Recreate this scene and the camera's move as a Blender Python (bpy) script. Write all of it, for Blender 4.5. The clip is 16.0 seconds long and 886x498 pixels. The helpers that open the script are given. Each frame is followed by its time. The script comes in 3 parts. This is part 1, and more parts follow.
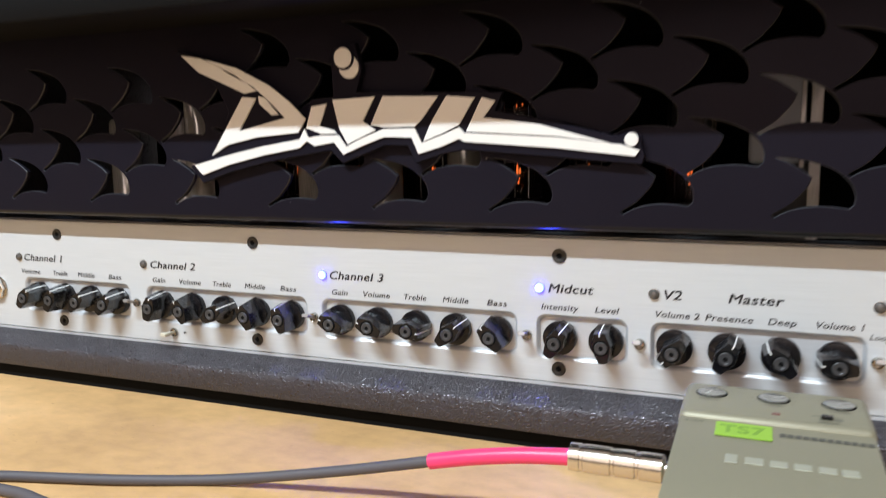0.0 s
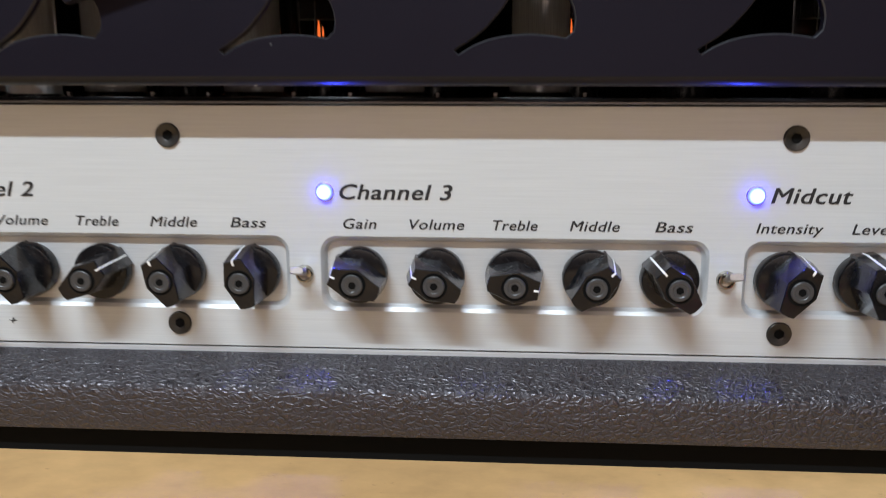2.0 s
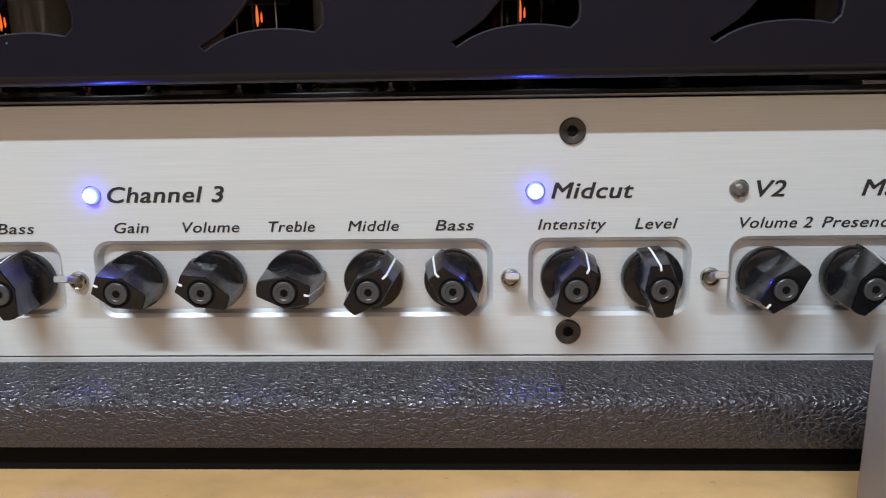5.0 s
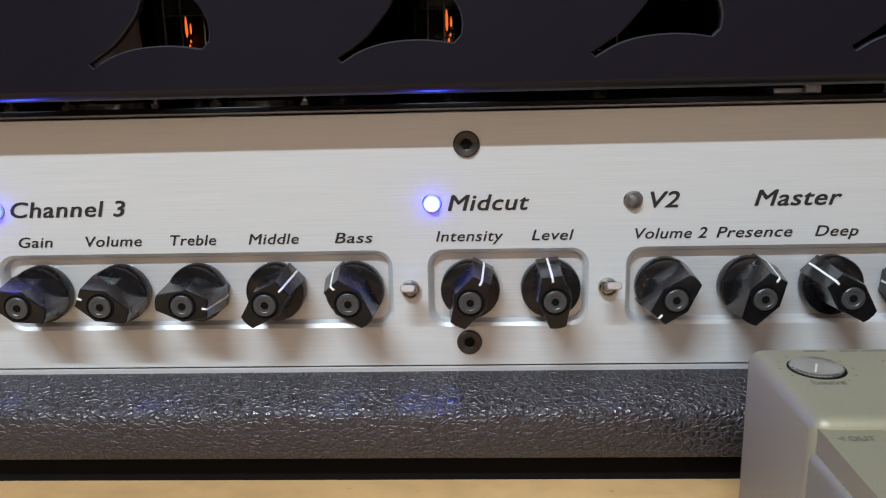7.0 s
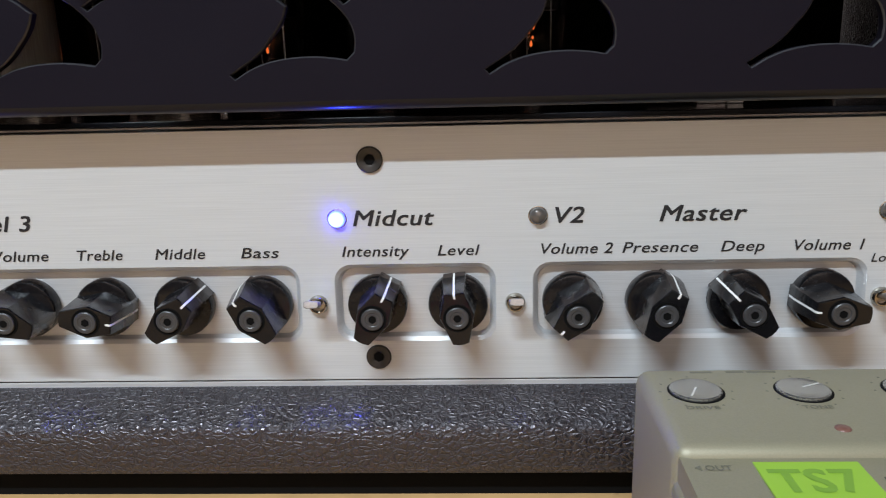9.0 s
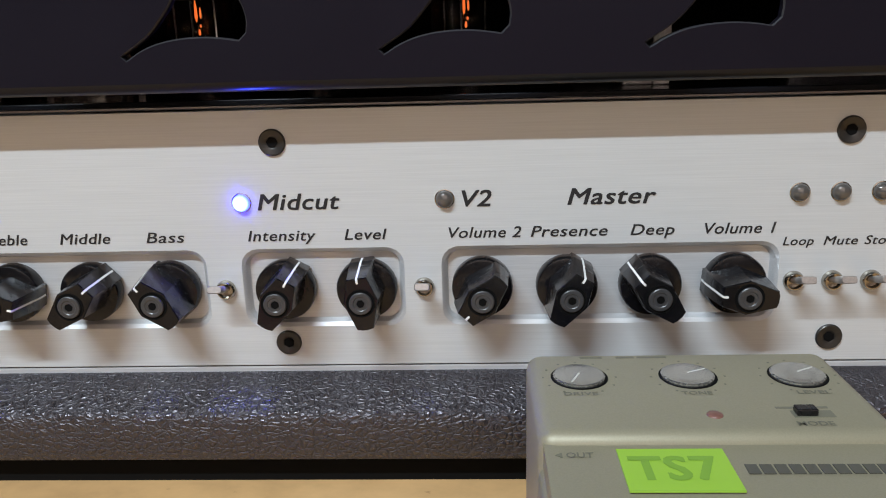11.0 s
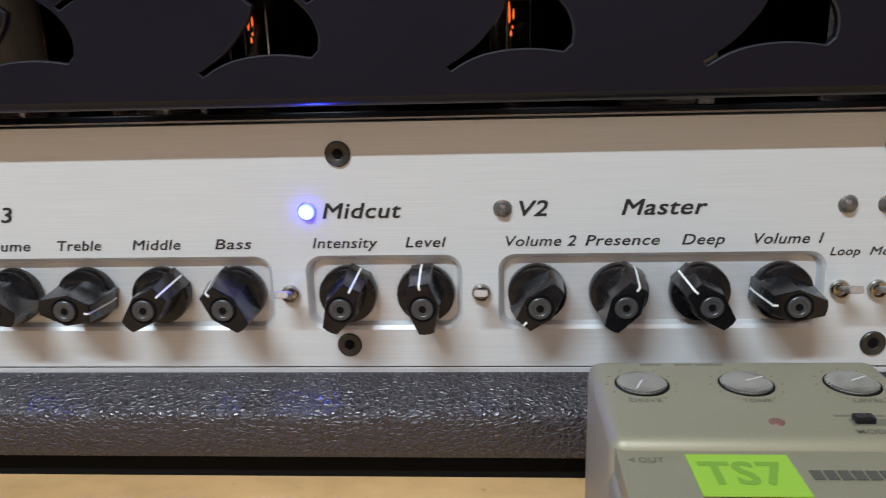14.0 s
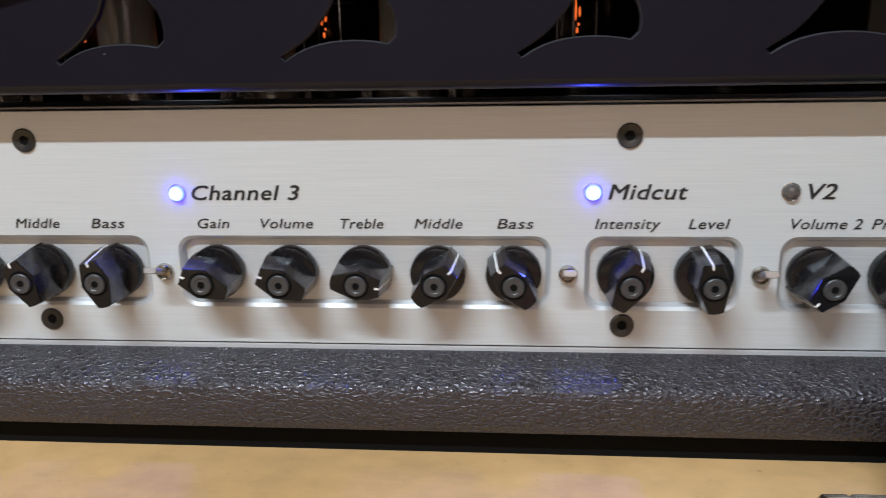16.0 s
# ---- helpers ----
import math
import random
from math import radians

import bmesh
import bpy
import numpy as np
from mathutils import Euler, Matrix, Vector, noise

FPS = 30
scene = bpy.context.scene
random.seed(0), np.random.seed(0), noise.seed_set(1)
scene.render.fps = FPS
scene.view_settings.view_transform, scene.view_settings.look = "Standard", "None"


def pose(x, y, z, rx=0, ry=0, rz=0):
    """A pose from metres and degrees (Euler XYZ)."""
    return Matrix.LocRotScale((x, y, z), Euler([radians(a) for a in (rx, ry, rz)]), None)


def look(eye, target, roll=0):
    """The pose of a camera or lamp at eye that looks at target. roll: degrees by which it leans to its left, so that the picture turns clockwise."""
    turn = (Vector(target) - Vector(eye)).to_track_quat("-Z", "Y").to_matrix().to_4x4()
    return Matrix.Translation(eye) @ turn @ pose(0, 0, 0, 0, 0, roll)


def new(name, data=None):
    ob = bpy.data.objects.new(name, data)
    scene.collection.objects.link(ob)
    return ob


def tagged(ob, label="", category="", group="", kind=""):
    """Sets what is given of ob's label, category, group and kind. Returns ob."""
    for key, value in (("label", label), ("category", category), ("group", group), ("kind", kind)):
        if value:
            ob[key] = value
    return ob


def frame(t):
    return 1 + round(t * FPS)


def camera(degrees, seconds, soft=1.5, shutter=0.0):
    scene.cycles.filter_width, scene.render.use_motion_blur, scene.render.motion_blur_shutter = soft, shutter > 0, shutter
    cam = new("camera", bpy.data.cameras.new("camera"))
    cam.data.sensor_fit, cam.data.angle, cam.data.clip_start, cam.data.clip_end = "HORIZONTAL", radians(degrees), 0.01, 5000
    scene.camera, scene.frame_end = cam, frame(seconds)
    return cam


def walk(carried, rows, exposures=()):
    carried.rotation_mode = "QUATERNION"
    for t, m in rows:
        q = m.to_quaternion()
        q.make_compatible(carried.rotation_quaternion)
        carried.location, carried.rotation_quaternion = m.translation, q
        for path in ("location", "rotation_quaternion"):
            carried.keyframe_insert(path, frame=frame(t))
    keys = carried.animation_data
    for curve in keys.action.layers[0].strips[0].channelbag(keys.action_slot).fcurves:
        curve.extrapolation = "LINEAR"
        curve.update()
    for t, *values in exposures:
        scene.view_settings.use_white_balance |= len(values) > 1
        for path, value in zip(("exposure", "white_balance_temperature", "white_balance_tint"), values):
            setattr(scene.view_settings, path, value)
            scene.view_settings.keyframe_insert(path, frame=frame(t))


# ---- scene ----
cam = camera(58.9, 16.0, soft=1.0, shutter=0.5)
PATH = [
    (0, (0.103, -0.417, 0.191), (-0.651, 1.413, -0.098), -1.0),
    (0.5, (0.055, -0.372, 0.164), (-0.675, 1.466, -0.136), -1.5),
    (1, (-0.046, -0.32, 0.163), (-0.564, 1.587, -0.148), -1.1),
    (1.5, (-0.091, -0.28, 0.16), (-0.333, 1.674, -0.192), -0.4),
    (2, (-0.096, -0.254, 0.139), (-0.211, 1.703, -0.261), 0.1),
    (2.5, (-0.082, -0.234, 0.134), (-0.178, 1.719, -0.286), -0.0),
    (3, (-0.064, -0.234, 0.141), (-0.136, 1.713, -0.312), -0.3),
    (3.5, (-0.06, -0.233, 0.143), (-0.116, 1.709, -0.332), -0.4),
    (4, (-0.05, -0.24, 0.145), (-0.111, 1.704, -0.321), -0.5),
    (6.5, (-0.007, -0.24, 0.147), (-0.087, 1.698, -0.338), -1.4),
    (7, (0.002, -0.24, 0.15), (-0.078, 1.701, -0.326), -1.4),
    (7.5, (0.009, -0.237, 0.154), (-0.07, 1.702, -0.331), -1.4),
    (8, (0.017, -0.237, 0.156), (-0.063, 1.699, -0.343), -1.4),
    (8.5, (0.023, -0.236, 0.157), (-0.054, 1.696, -0.352), -1.5),
    (9, (0.032, -0.236, 0.157), (-0.053, 1.698, -0.346), -1.5),
    (9.5, (0.042, -0.236, 0.157), (-0.05, 1.694, -0.362), -1.6),
    (10, (0.051, -0.234, 0.155), (-0.036, 1.694, -0.372), -1.6),
    (12.5, (0.064, -0.231, 0.157), (-0.045, 1.687, -0.398), -1.8),
    (13, (0.06, -0.232, 0.158), (-0.053, 1.687, -0.394), -1.8),
    (13.5, (0.056, -0.234, 0.159), (-0.054, 1.685, -0.392), -1.7),
    (14, (0.047, -0.24, 0.163), (-0.073, 1.676, -0.397), -1.6),
    (14.5, (0.027, -0.245, 0.162), (-0.102, 1.67, -0.397), -1.4),
    (15, (0.004, -0.249, 0.161), (-0.131, 1.67, -0.387), -1.3),
    (15.5, (-0.017, -0.252, 0.16), (-0.17, 1.666, -0.386), -1.3),
    (16, (-0.038, -0.253, 0.156), (-0.206, 1.669, -0.372), -1.1),
]
EXPOSURES = [(0.0, 0.37), (0.5, 0.19), (1.2, 0.02), (16.0, 0.0)]
walk(cam, [(t, look(eye, target, roll)) for t, eye, target, roll in PATH], EXPOSURES)

# ---- world and light ----
world = bpy.data.worlds.new("room_air")
scene.world = world
world.use_nodes = True
world.node_tree.nodes["Background"].inputs[0].default_value = (1.0, 0.78, 0.6, 1)
world.node_tree.nodes["Background"].inputs[1].default_value = 0.02


def lamp(name, kind, energy, color, m, size):
    d = bpy.data.lights.new(name, kind)
    d.energy, d.color = energy, color
    if kind == "AREA":
        d.shape, d.size, d.size_y = "RECTANGLE", size[0], size[1]
    else:
        d.shadow_soft_size = size
    ob = new(name, d)
    ob.matrix_world = m
    return ob


# the cool tube lamp over the bench, and a large warm fill added as room bounce
lamp("tube_lamp_light", "AREA", 42.0, (0.76, 0.89, 1.0), look((-0.5, -1.04, 1.465), (-0.5, 0.0, 0.12)), (1.0, 0.03))
lamp("room_bounce_fill", "AREA", 17.0, (1.0, 0.82, 0.73), look((0.15, -2.3, 1.05), (0.0, 0.0, 0.15)), (2.2, 2.1))
# the two lit indicator lamps throw a wide blue beam forwards from their lenses
for lx in (-0.150, -0.011):
    beam = lamp("indicator_lamp_beam", "SPOT", 0.13, (0.03, 0.05, 1.0), look((lx, -0.0034, 0.1058), (lx, -1.0, 0.1058)), 0.0016)
    beam.data.spot_size, beam.data.spot_blend = radians(176), 0.1


# ---- materials ----
def material(name, color, rough=0.5, metal=0.0, **extra):
    m = bpy.data.materials.new(name)
    m.use_nodes = True
    b = m.node_tree.nodes["Principled BSDF"]
    b.inputs["Base Color"].default_value = (*color, 1)
    b.inputs["Roughness"].default_value = rough
    b.inputs["Metallic"].default_value = metal
    for k, v in extra.items():
        b.inputs[k.replace("_", " ")].default_value = v
    return m


def node(m, kind, **sets):
    n = m.node_tree.nodes.new(kind)
    for k, v in sets.items():
        n.inputs[k.replace("_", " ")].default_value = v
    return n


def coords(m, scale=(1, 1, 1)):
    tc, mp = node(m, "ShaderNodeTexCoord"), node(m, "ShaderNodeMapping")
    mp.inputs["Scale"].default_value = scale
    m.node_tree.links.new(tc.outputs["Object"], mp.inputs["Vector"])
    return mp.outputs["Vector"]


def noise_tex(m, scale, detail=4.0, stretch=(1, 1, 1), rough=0.55):
    n = node(m, "ShaderNodeTexNoise", Scale=scale, Detail=detail, Roughness=rough)
    m.node_tree.links.new(coords(m, stretch), n.inputs["Vector"])
    return n.outputs["Fac"]


def ramp(m, fac, stops):
    r = node(m, "ShaderNodeValToRGB")
    m.node_tree.links.new(fac, r.inputs["Fac"])
    e = r.color_ramp.elements
    while len(e) < len(stops):
        e.new(0.5)
    for el, (p, c) in zip(e, stops):
        el.position, el.color = p, (*c, 1)
    return r.outputs["Color"]


def plug_in(m, out, name):
    m.node_tree.links.new(out, m.node_tree.nodes["Principled BSDF"].inputs[name])


def bump(m, fac, strength, distance):
    b = node(m, "ShaderNodeBump", Strength=strength, Distance=distance)
    m.node_tree.links.new(fac, b.inputs["Height"])
    prior = m.node_tree.nodes["Principled BSDF"].inputs["Normal"]
    if prior.links:
        m.node_tree.links.new(prior.links[0].from_socket, b.inputs["Normal"])
    m.node_tree.links.new(b.outputs["Normal"], prior)


def grey(v):
    return (v, v, v)


def brushed(name, color, metal, rough, stretch, lo=0.88):
    m = material(name, color, rough, metal)
    f = noise_tex(m, 2400, 3, stretch)
    plug_in(m, ramp(m, f, [(0.3, tuple(c * lo for c in color)), (0.7, color)]), "Base Color")
    g = noise_tex(m, 14, 3)
    plug_in(m, ramp(m, g, [(0.3, grey(rough * 0.85)), (0.7, grey(rough * 1.15))]), "Roughness")
    bump(m, f, 0.08, 0.0002)
    return m


ALUMINIUM = brushed("brushed_aluminium", (0.605, 0.62, 0.625), 0.12, 0.38, (0.012, 1, 1), 0.9)
POCKET = brushed("milled_aluminium", (0.6, 0.61, 0.62), 0.28, 0.38, (0.03, 1, 1))
EMBLEM_METAL = brushed("satin_emblem_metal", (0.84, 0.81, 0.76), 0.1, 0.35, (0.03, 1, 1), 0.96)
CHASSIS = brushed("polished_chassis_steel", (0.5, 0.5, 0.5), 0.95, 0.16, (0.05, 1, 1))
CHROME = material("chrome", (0.75, 0.74, 0.72), 0.14, 1.0)
PLUG = material("satin_plug_chrome", (0.68, 0.64, 0.56), 0.2, 1.0)
NICKEL = material("worn_nickel", (0.42, 0.39, 0.34), 0.22, 1.0)
SHIELD = brushed("tube_shield_tin", (0.95, 0.94, 0.92), 0.6, 0.2, (1, 1, 0.04), 0.75)
LEVER_TIN = brushed("dull_lever_tin", (0.5, 0.47, 0.45), 0.8, 0.4, (1, 1, 1), 0.8)
INK = material("black_printing_ink", (0.012, 0.012, 0.014), 0.55)
WHITE_PAINT = material("white_pointer_paint", (0.85, 0.85, 0.83), 0.5)

BLACK_PLATE = material("satin_black_plate", (0.0078, 0.0069, 0.0112), 0.42, Specular_IOR_Level=0.14, Specular_Tint=(0.88, 0.8, 1.0, 1.0))
f = noise_tex(BLACK_PLATE, 1500, 2)
bump(BLACK_PLATE, f, 0.05, 0.0002)
f = noise_tex(BLACK_PLATE, 22, 4)
plug_in(BLACK_PLATE, ramp(BLACK_PLATE, f, [(0.3, grey(0.36)), (0.7, grey(0.5))]), "Roughness")
specks = node(BLACK_PLATE, "ShaderNodeTexVoronoi", Scale=45.0)
BLACK_PLATE.node_tree.links.new(coords(BLACK_PLATE), specks.inputs["Vector"])
plug_in(BLACK_PLATE, ramp(BLACK_PLATE, specks.outputs["Distance"], [(0.01, (0.22, 0.22, 0.22)), (0.022, (0.0078, 0.0069, 0.0112))]), "Base Color")
BLACK_GLOSS = material("gloss_black_rim", (0.006, 0.006, 0.008), 0.3, Specular_IOR_Level=0.28)
# light caught by the cut edges, put into a paler colour than the plate
LIT_EDGE = material("lit_plate_edge", (0.05, 0.05, 0.056), 0.38, 0.4)
BLACK_STEEL = material("black_oxide_steel", (0.058, 0.056, 0.053), 0.36, 0.75)
bump(BLACK_STEEL, noise_tex(BLACK_STEEL, 1500, 3), 0.25, 0.0002)
BLACK_PLASTIC = material("worn_black_plastic", (0.005, 0.005, 0.006), 0.15, Specular_IOR_Level=0.38)
f = noise_tex(BLACK_PLASTIC, 260, 5)
plug_in(BLACK_PLASTIC, ramp(BLACK_PLASTIC, f, [(0.35, grey(0.14)), (0.62, grey(0.28))]), "Roughness")
f = noise_tex(BLACK_PLASTIC, 1900, 2)
plug_in(BLACK_PLASTIC, ramp(BLACK_PLASTIC, f, [(0.62, (0.0045, 0.0044, 0.0055)), (0.82, (0.035, 0.035, 0.038))]), "Base Color")
SCUFFED = material("scuffed_black_plastic", (0.011, 0.011, 0.0125), 0.2, Specular_IOR_Level=0.85)
f = noise_tex(SCUFFED, 320, 5)
plug_in(SCUFFED, ramp(SCUFFED, f, [(0.35, grey(0.13)), (0.65, grey(0.3))]), "Roughness")
f = noise_tex(SCUFFED, 1700, 3)
plug_in(SCUFFED, ramp(SCUFFED, f, [(0.55, (0.0095, 0.0095, 0.011)), (0.8, (0.06, 0.06, 0.065))]), "Base Color")
CAP_GREY = material("grey_collet_cap", (0.048, 0.048, 0.05), 0.35)
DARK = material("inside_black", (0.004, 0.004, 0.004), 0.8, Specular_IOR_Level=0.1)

LEATHER = material("black_grained_vinyl", (0.02, 0.017, 0.019), 0.3, Specular_IOR_Level=0.95, Specular_Tint=(0.98, 0.93, 1.0, 1.0))
v = node(LEATHER, "ShaderNodeTexVoronoi", Scale=500.0, Randomness=1.0)
v.feature = "DISTANCE_TO_EDGE"
vec = coords(LEATHER, (0.8, 1, 1))
nz = node(LEATHER, "ShaderNodeTexNoise", Scale=320.0, Detail=3.0)
LEATHER.node_tree.links.new(vec, nz.inputs["Vector"])
mixv = node(LEATHER, "ShaderNodeVectorMath")
mixv.operation = "MULTIPLY_ADD"
LEATHER.node_tree.links.new(nz.outputs["Color"], mixv.inputs[0])
mixv.inputs[1].default_value = (0.0035, 0.0035, 0.0035)
LEATHER.node_tree.links.new(vec, mixv.inputs[2])
LEATHER.node_tree.links.new(mixv.outputs[0], v.inputs["Vector"])
crease = ramp(LEATHER, v.outputs["Distance"], [(0.0, grey(0)), (0.12, grey(0.4)), (0.3, grey(0.78)), (0.6, grey(1))])
bump(LEATHER, crease, 0.7, 0.0006)
f = noise_tex(LEATHER, 900, 3)
bump(LEATHER, f, 0.12, 0.0003)
f = noise_tex(LEATHER, 150, 4, (0.5, 1, 1))
bump(LEATHER, f, 0.3, 0.001)
plug_in(LEATHER, ramp(LEATHER, v.outputs["Distance"], [(0.0, grey(0.7)), (0.12, grey(0.42)), (0.3, grey(0.27))]), "Roughness")

PLAIN_VINYL = material("plain_black_vinyl", (0.004, 0.0036, 0.0034), 0.7, Specular_IOR_Level=0.1)
bump(PLAIN_VINYL, noise_tex(PLAIN_VINYL, 900, 3), 0.2, 0.0003)

TABLE = material("raw_fibreboard", (0.5, 0.33, 0.17), 0.6)
f = noise_tex(TABLE, 9, 6, (0.6, 1, 1))
base = ramp(TABLE, f, [(0.3, (0.5, 0.295, 0.125)), (0.5, (0.64, 0.385, 0.165)), (0.7, (0.72, 0.455, 0.215))])
fl = noise_tex(TABLE, 330, 3, (0.5, 1, 1))
fleck = ramp(TABLE, fl, [(0.7, grey(1)), (0.78, (0.6, 0.52, 0.46))])
mx = node(TABLE, "ShaderNodeMix")
mx.data_type, mx.blend_type = "RGBA", "MULTIPLY"
mx.inputs["Factor"].default_value = 1.0
mottle = ramp(TABLE, noise_tex(TABLE, 70, 5, (0.7, 1, 1), 0.65), [(0.3, grey(0.86)), (0.5, grey(0.98)), (0.7, grey(1.08))])
mm = node(TABLE, "ShaderNodeMix")
mm.data_type, mm.blend_type = "RGBA", "MULTIPLY"
mm.inputs["Factor"].default_value = 1.0
TABLE.node_tree.links.new(base, mm.inputs["A"])
TABLE.node_tree.links.new(mottle, mm.inputs["B"])
TABLE.node_tree.links.new(mm.outputs["Result"], mx.inputs["A"])
TABLE.node_tree.links.new(fleck, mx.inputs["B"])
plug_in(TABLE, mx.outputs["Result"], "Base Color")
bump(TABLE, fl, 0.1, 0.0003)

PEDAL = material("olive_metallic_paint", (0.3, 0.265, 0.19), 0.48, 0.25)
f = noise_tex(PEDAL, 2600, 2)
plug_in(PEDAL, ramp(PEDAL, f, [(0.3, (0.285, 0.262, 0.18)), (0.7, (0.312, 0.287, 0.2))]), "Base Color")
bump(PEDAL, f, 0.02, 0.0001)
PEDAL_KNOB = material("silver_plastic_knob", (0.45, 0.45, 0.42), 0.22, 0.85)
PEDAL_INK = material("dark_green_print", (0.155, 0.148, 0.105), 0.5)
BAR_INK = material("dark_grey_print", (0.085, 0.082, 0.065), 0.5)
TAPE = material("lime_label_tape", (0.3, 0.52, 0.05), 0.45)
TAPE_INK = material("tape_print", (0.19, 0.36, 0.04), 0.5)
IVORY = material("ivory_plastic", (0.62, 0.58, 0.46), 0.4)
RED_LENS = material("unlit_red_lens", (0.19, 0.09, 0.07), 0.3)
PINK = material("pink_heat_shrink", (0.85, 0.05, 0.16), 0.35)
CABLE = material("grey_rubber_cable", (0.085, 0.075, 0.08), 0.6)
UNLIT = material("unlit_clear_lens", (0.15, 0.14, 0.13), 0.1, 0.5)
WALL = material("room_paint", (0.6, 0.45, 0.32), 0.8)
f = noise_tex(WALL, 3, 5)
plug_in(WALL, ramp(WALL, f, [(0.3, (0.5, 0.42, 0.38)), (0.7, (0.58, 0.49, 0.45))]), "Base Color")
TRANSFORMER_GREY = material("transformer_grey_paint", (0.42, 0.44, 0.5), 0.4)
bump(TRANSFORMER_GREY, noise_tex(TRANSFORMER_GREY, 900, 3), 0.1, 0.0003)
GLASS = material("tube_glass", (0.9, 0.9, 0.9), 0.03, 0.0, Transmission_Weight=1.0, IOR=1.3)


def glowing(name, color, strength, base=(0.1, 0.1, 0.1)):
    m = material(name, base, 0.3)
    b = m.node_tree.nodes["Principled BSDF"]
    b.inputs["Emission Color"].default_value = (*color, 1)
    b.inputs["Emission Strength"].default_value = strength
    return m


BLUE_GLOW = glowing("blue_led_glow", (0.02, 0.05, 1.0), 24.0)
r2 = node(BLUE_GLOW, "ShaderNodeVectorMath")
r2.operation = "LENGTH"
BLUE_GLOW.node_tree.links.new(coords(BLUE_GLOW, (1, 0, 1)), r2.inputs[0])
wide = node(BLUE_GLOW, "ShaderNodeMath")
wide.operation = "MULTIPLY"
wide.inputs[1].default_value = 1 / 0.0027
BLUE_GLOW.node_tree.links.new(r2.outputs["Value"], wide.inputs[0])
plug_in(BLUE_GLOW, ramp(BLUE_GLOW, wide.outputs[0], [(0.35, (0.1, 0.18, 1.0)), (0.7, (0.05, 0.075, 1.0)), (0.97, (0.008, 0.012, 1.0))]), "Emission Color")
HEATER = glowing("glowing_heater", (1.0, 0.17, 0.03), 1.0)

# ---- mesh helpers (in millimetres) ----
MM = 0.001


def part(name, bm, mat, parent=None, label="", smooth=0):
    bmesh.ops.scale(bm, vec=(MM, MM, MM), verts=bm.verts)
    bmesh.ops.recalc_face_normals(bm, faces=bm.faces)
    me = bpy.data.meshes.new(name)
    bm.to_mesh(me)
    bm.free()
    return part_of(name, me, mat, parent, label, smooth)


def part_of(name, me, mat, parent=None, label="", smooth=0):
    if mat is not None and not me.materials:
        me.materials.append(mat)
    if smooth:
        me.shade_smooth()
        me.set_sharp_from_angle(angle=radians(smooth))
    ob = new(name, me)
    ob.parent = parent
    if label:
        ob["label"] = label
    return ob


def place(ob, x=0, y=0, z=0, rx=0, ry=0, rz=0):
    ob.matrix_local = pose(x * MM, y * MM, z * MM, rx, ry, rz)
    return ob


def thing(name, x, y, z, label, category, group=""):
    ob = new(name)
    ob.empty_display_size = 0.01
    ob.location = (x * MM, y * MM, z * MM)
    return tagged(ob, label, category, group)


def box(x0, x1, y0, y1, z0, z1, bevel=0.0, seg=2, bm=None):
    bm = bm or bmesh.new()
    r = bmesh.ops.create_cube(bm, size=1.0)
    for vtx in r["verts"]:
        vtx.co = Vector((x0 + (vtx.co.x + 0.5) * (x1 - x0), y0 + (vtx.co.y + 0.5) * (y1 - y0), z0 + (vtx.co.z + 0.5) * (z1 - z0)))
    if bevel:
        edges = list({e for vtx in r["verts"] for e in vtx.link_edges})
        bmesh.ops.bevel(bm, geom=edges, offset=bevel, segments=seg, affect="EDGES", profile=0.5)
    return bm


def lathe(profile, n=32, axis="y", bm=None, at=(0, 0, 0)):
    """Turn (radius, height) pairs round an axis; axis y points the height towards -y."""
    bm = bm or bmesh.new()
    rings = []
    for r, h in profile:
        ring = []
        for i in range(n):
            a = 2 * math.pi * i / n
            c, s = r * math.cos(a), r * math.sin(a)
            p = (c, -h, s) if axis == "y" else ((c, s, h) if axis == "z" else (h, c, s))
            ring.append(bm.verts.new((p[0] + at[0], p[1] + at[1], p[2] + at[2])))
        rings.append(ring)
    for a, b in zip(rings, rings[1:]):
        for i in range(n):
            bm.faces.new((a[i], a[(i + 1) % n], b[(i + 1) % n], b[i]))
    bm.faces.new(rings[0])
    bm.faces.new(rings[-1])
    return bm


def loft(loops, close=True, bm=None):
    bm = bm or bmesh.new()
    rows = [[bm.verts.new(p) for p in loop] for loop in loops]
    n = len(rows[0])
    for a, b in zip(rows, rows[1:]):
        for i in range(n):
            bm.faces.new((a[i], a[(i + 1) % n], b[(i + 1) % n], b[i]))
    if close:
        bm.faces.new(rows[0])
        bm.faces.new(rows[-1])
    return bm


def rounded(x0, x1, z0, z1, r, n=5):
    pts = []
    for cx, cz, a0 in ((x1 - r, z1 - r, 0), (x0 + r, z1 - r, 90), (x0 + r, z0 + r, 180), (x1 - r, z0 + r, 270)):
        for i in range(n + 1):
            a = radians(a0 + 90 * i / n)
            pts.append((cx + r * math.cos(a), cz + r * math.sin(a)))
    return pts


def offset_loop(pts, d):
    """Moves a closed outline outwards by d along its own normals."""
    area = sum(a[0] * b[1] - b[0] * a[1] for a, b in zip(pts, pts[1:] + pts[:1]))
    s = 1 if area > 0 else -1
    out = []
    for i, p in enumerate(pts):
        a, b = Vector(pts[i - 1]), Vector(pts[(i + 1) % len(pts)])
        t = (b - a).normalized()
        out.append((p[0] + s * d * t.y, p[1] - s * d * t.x))
    return out


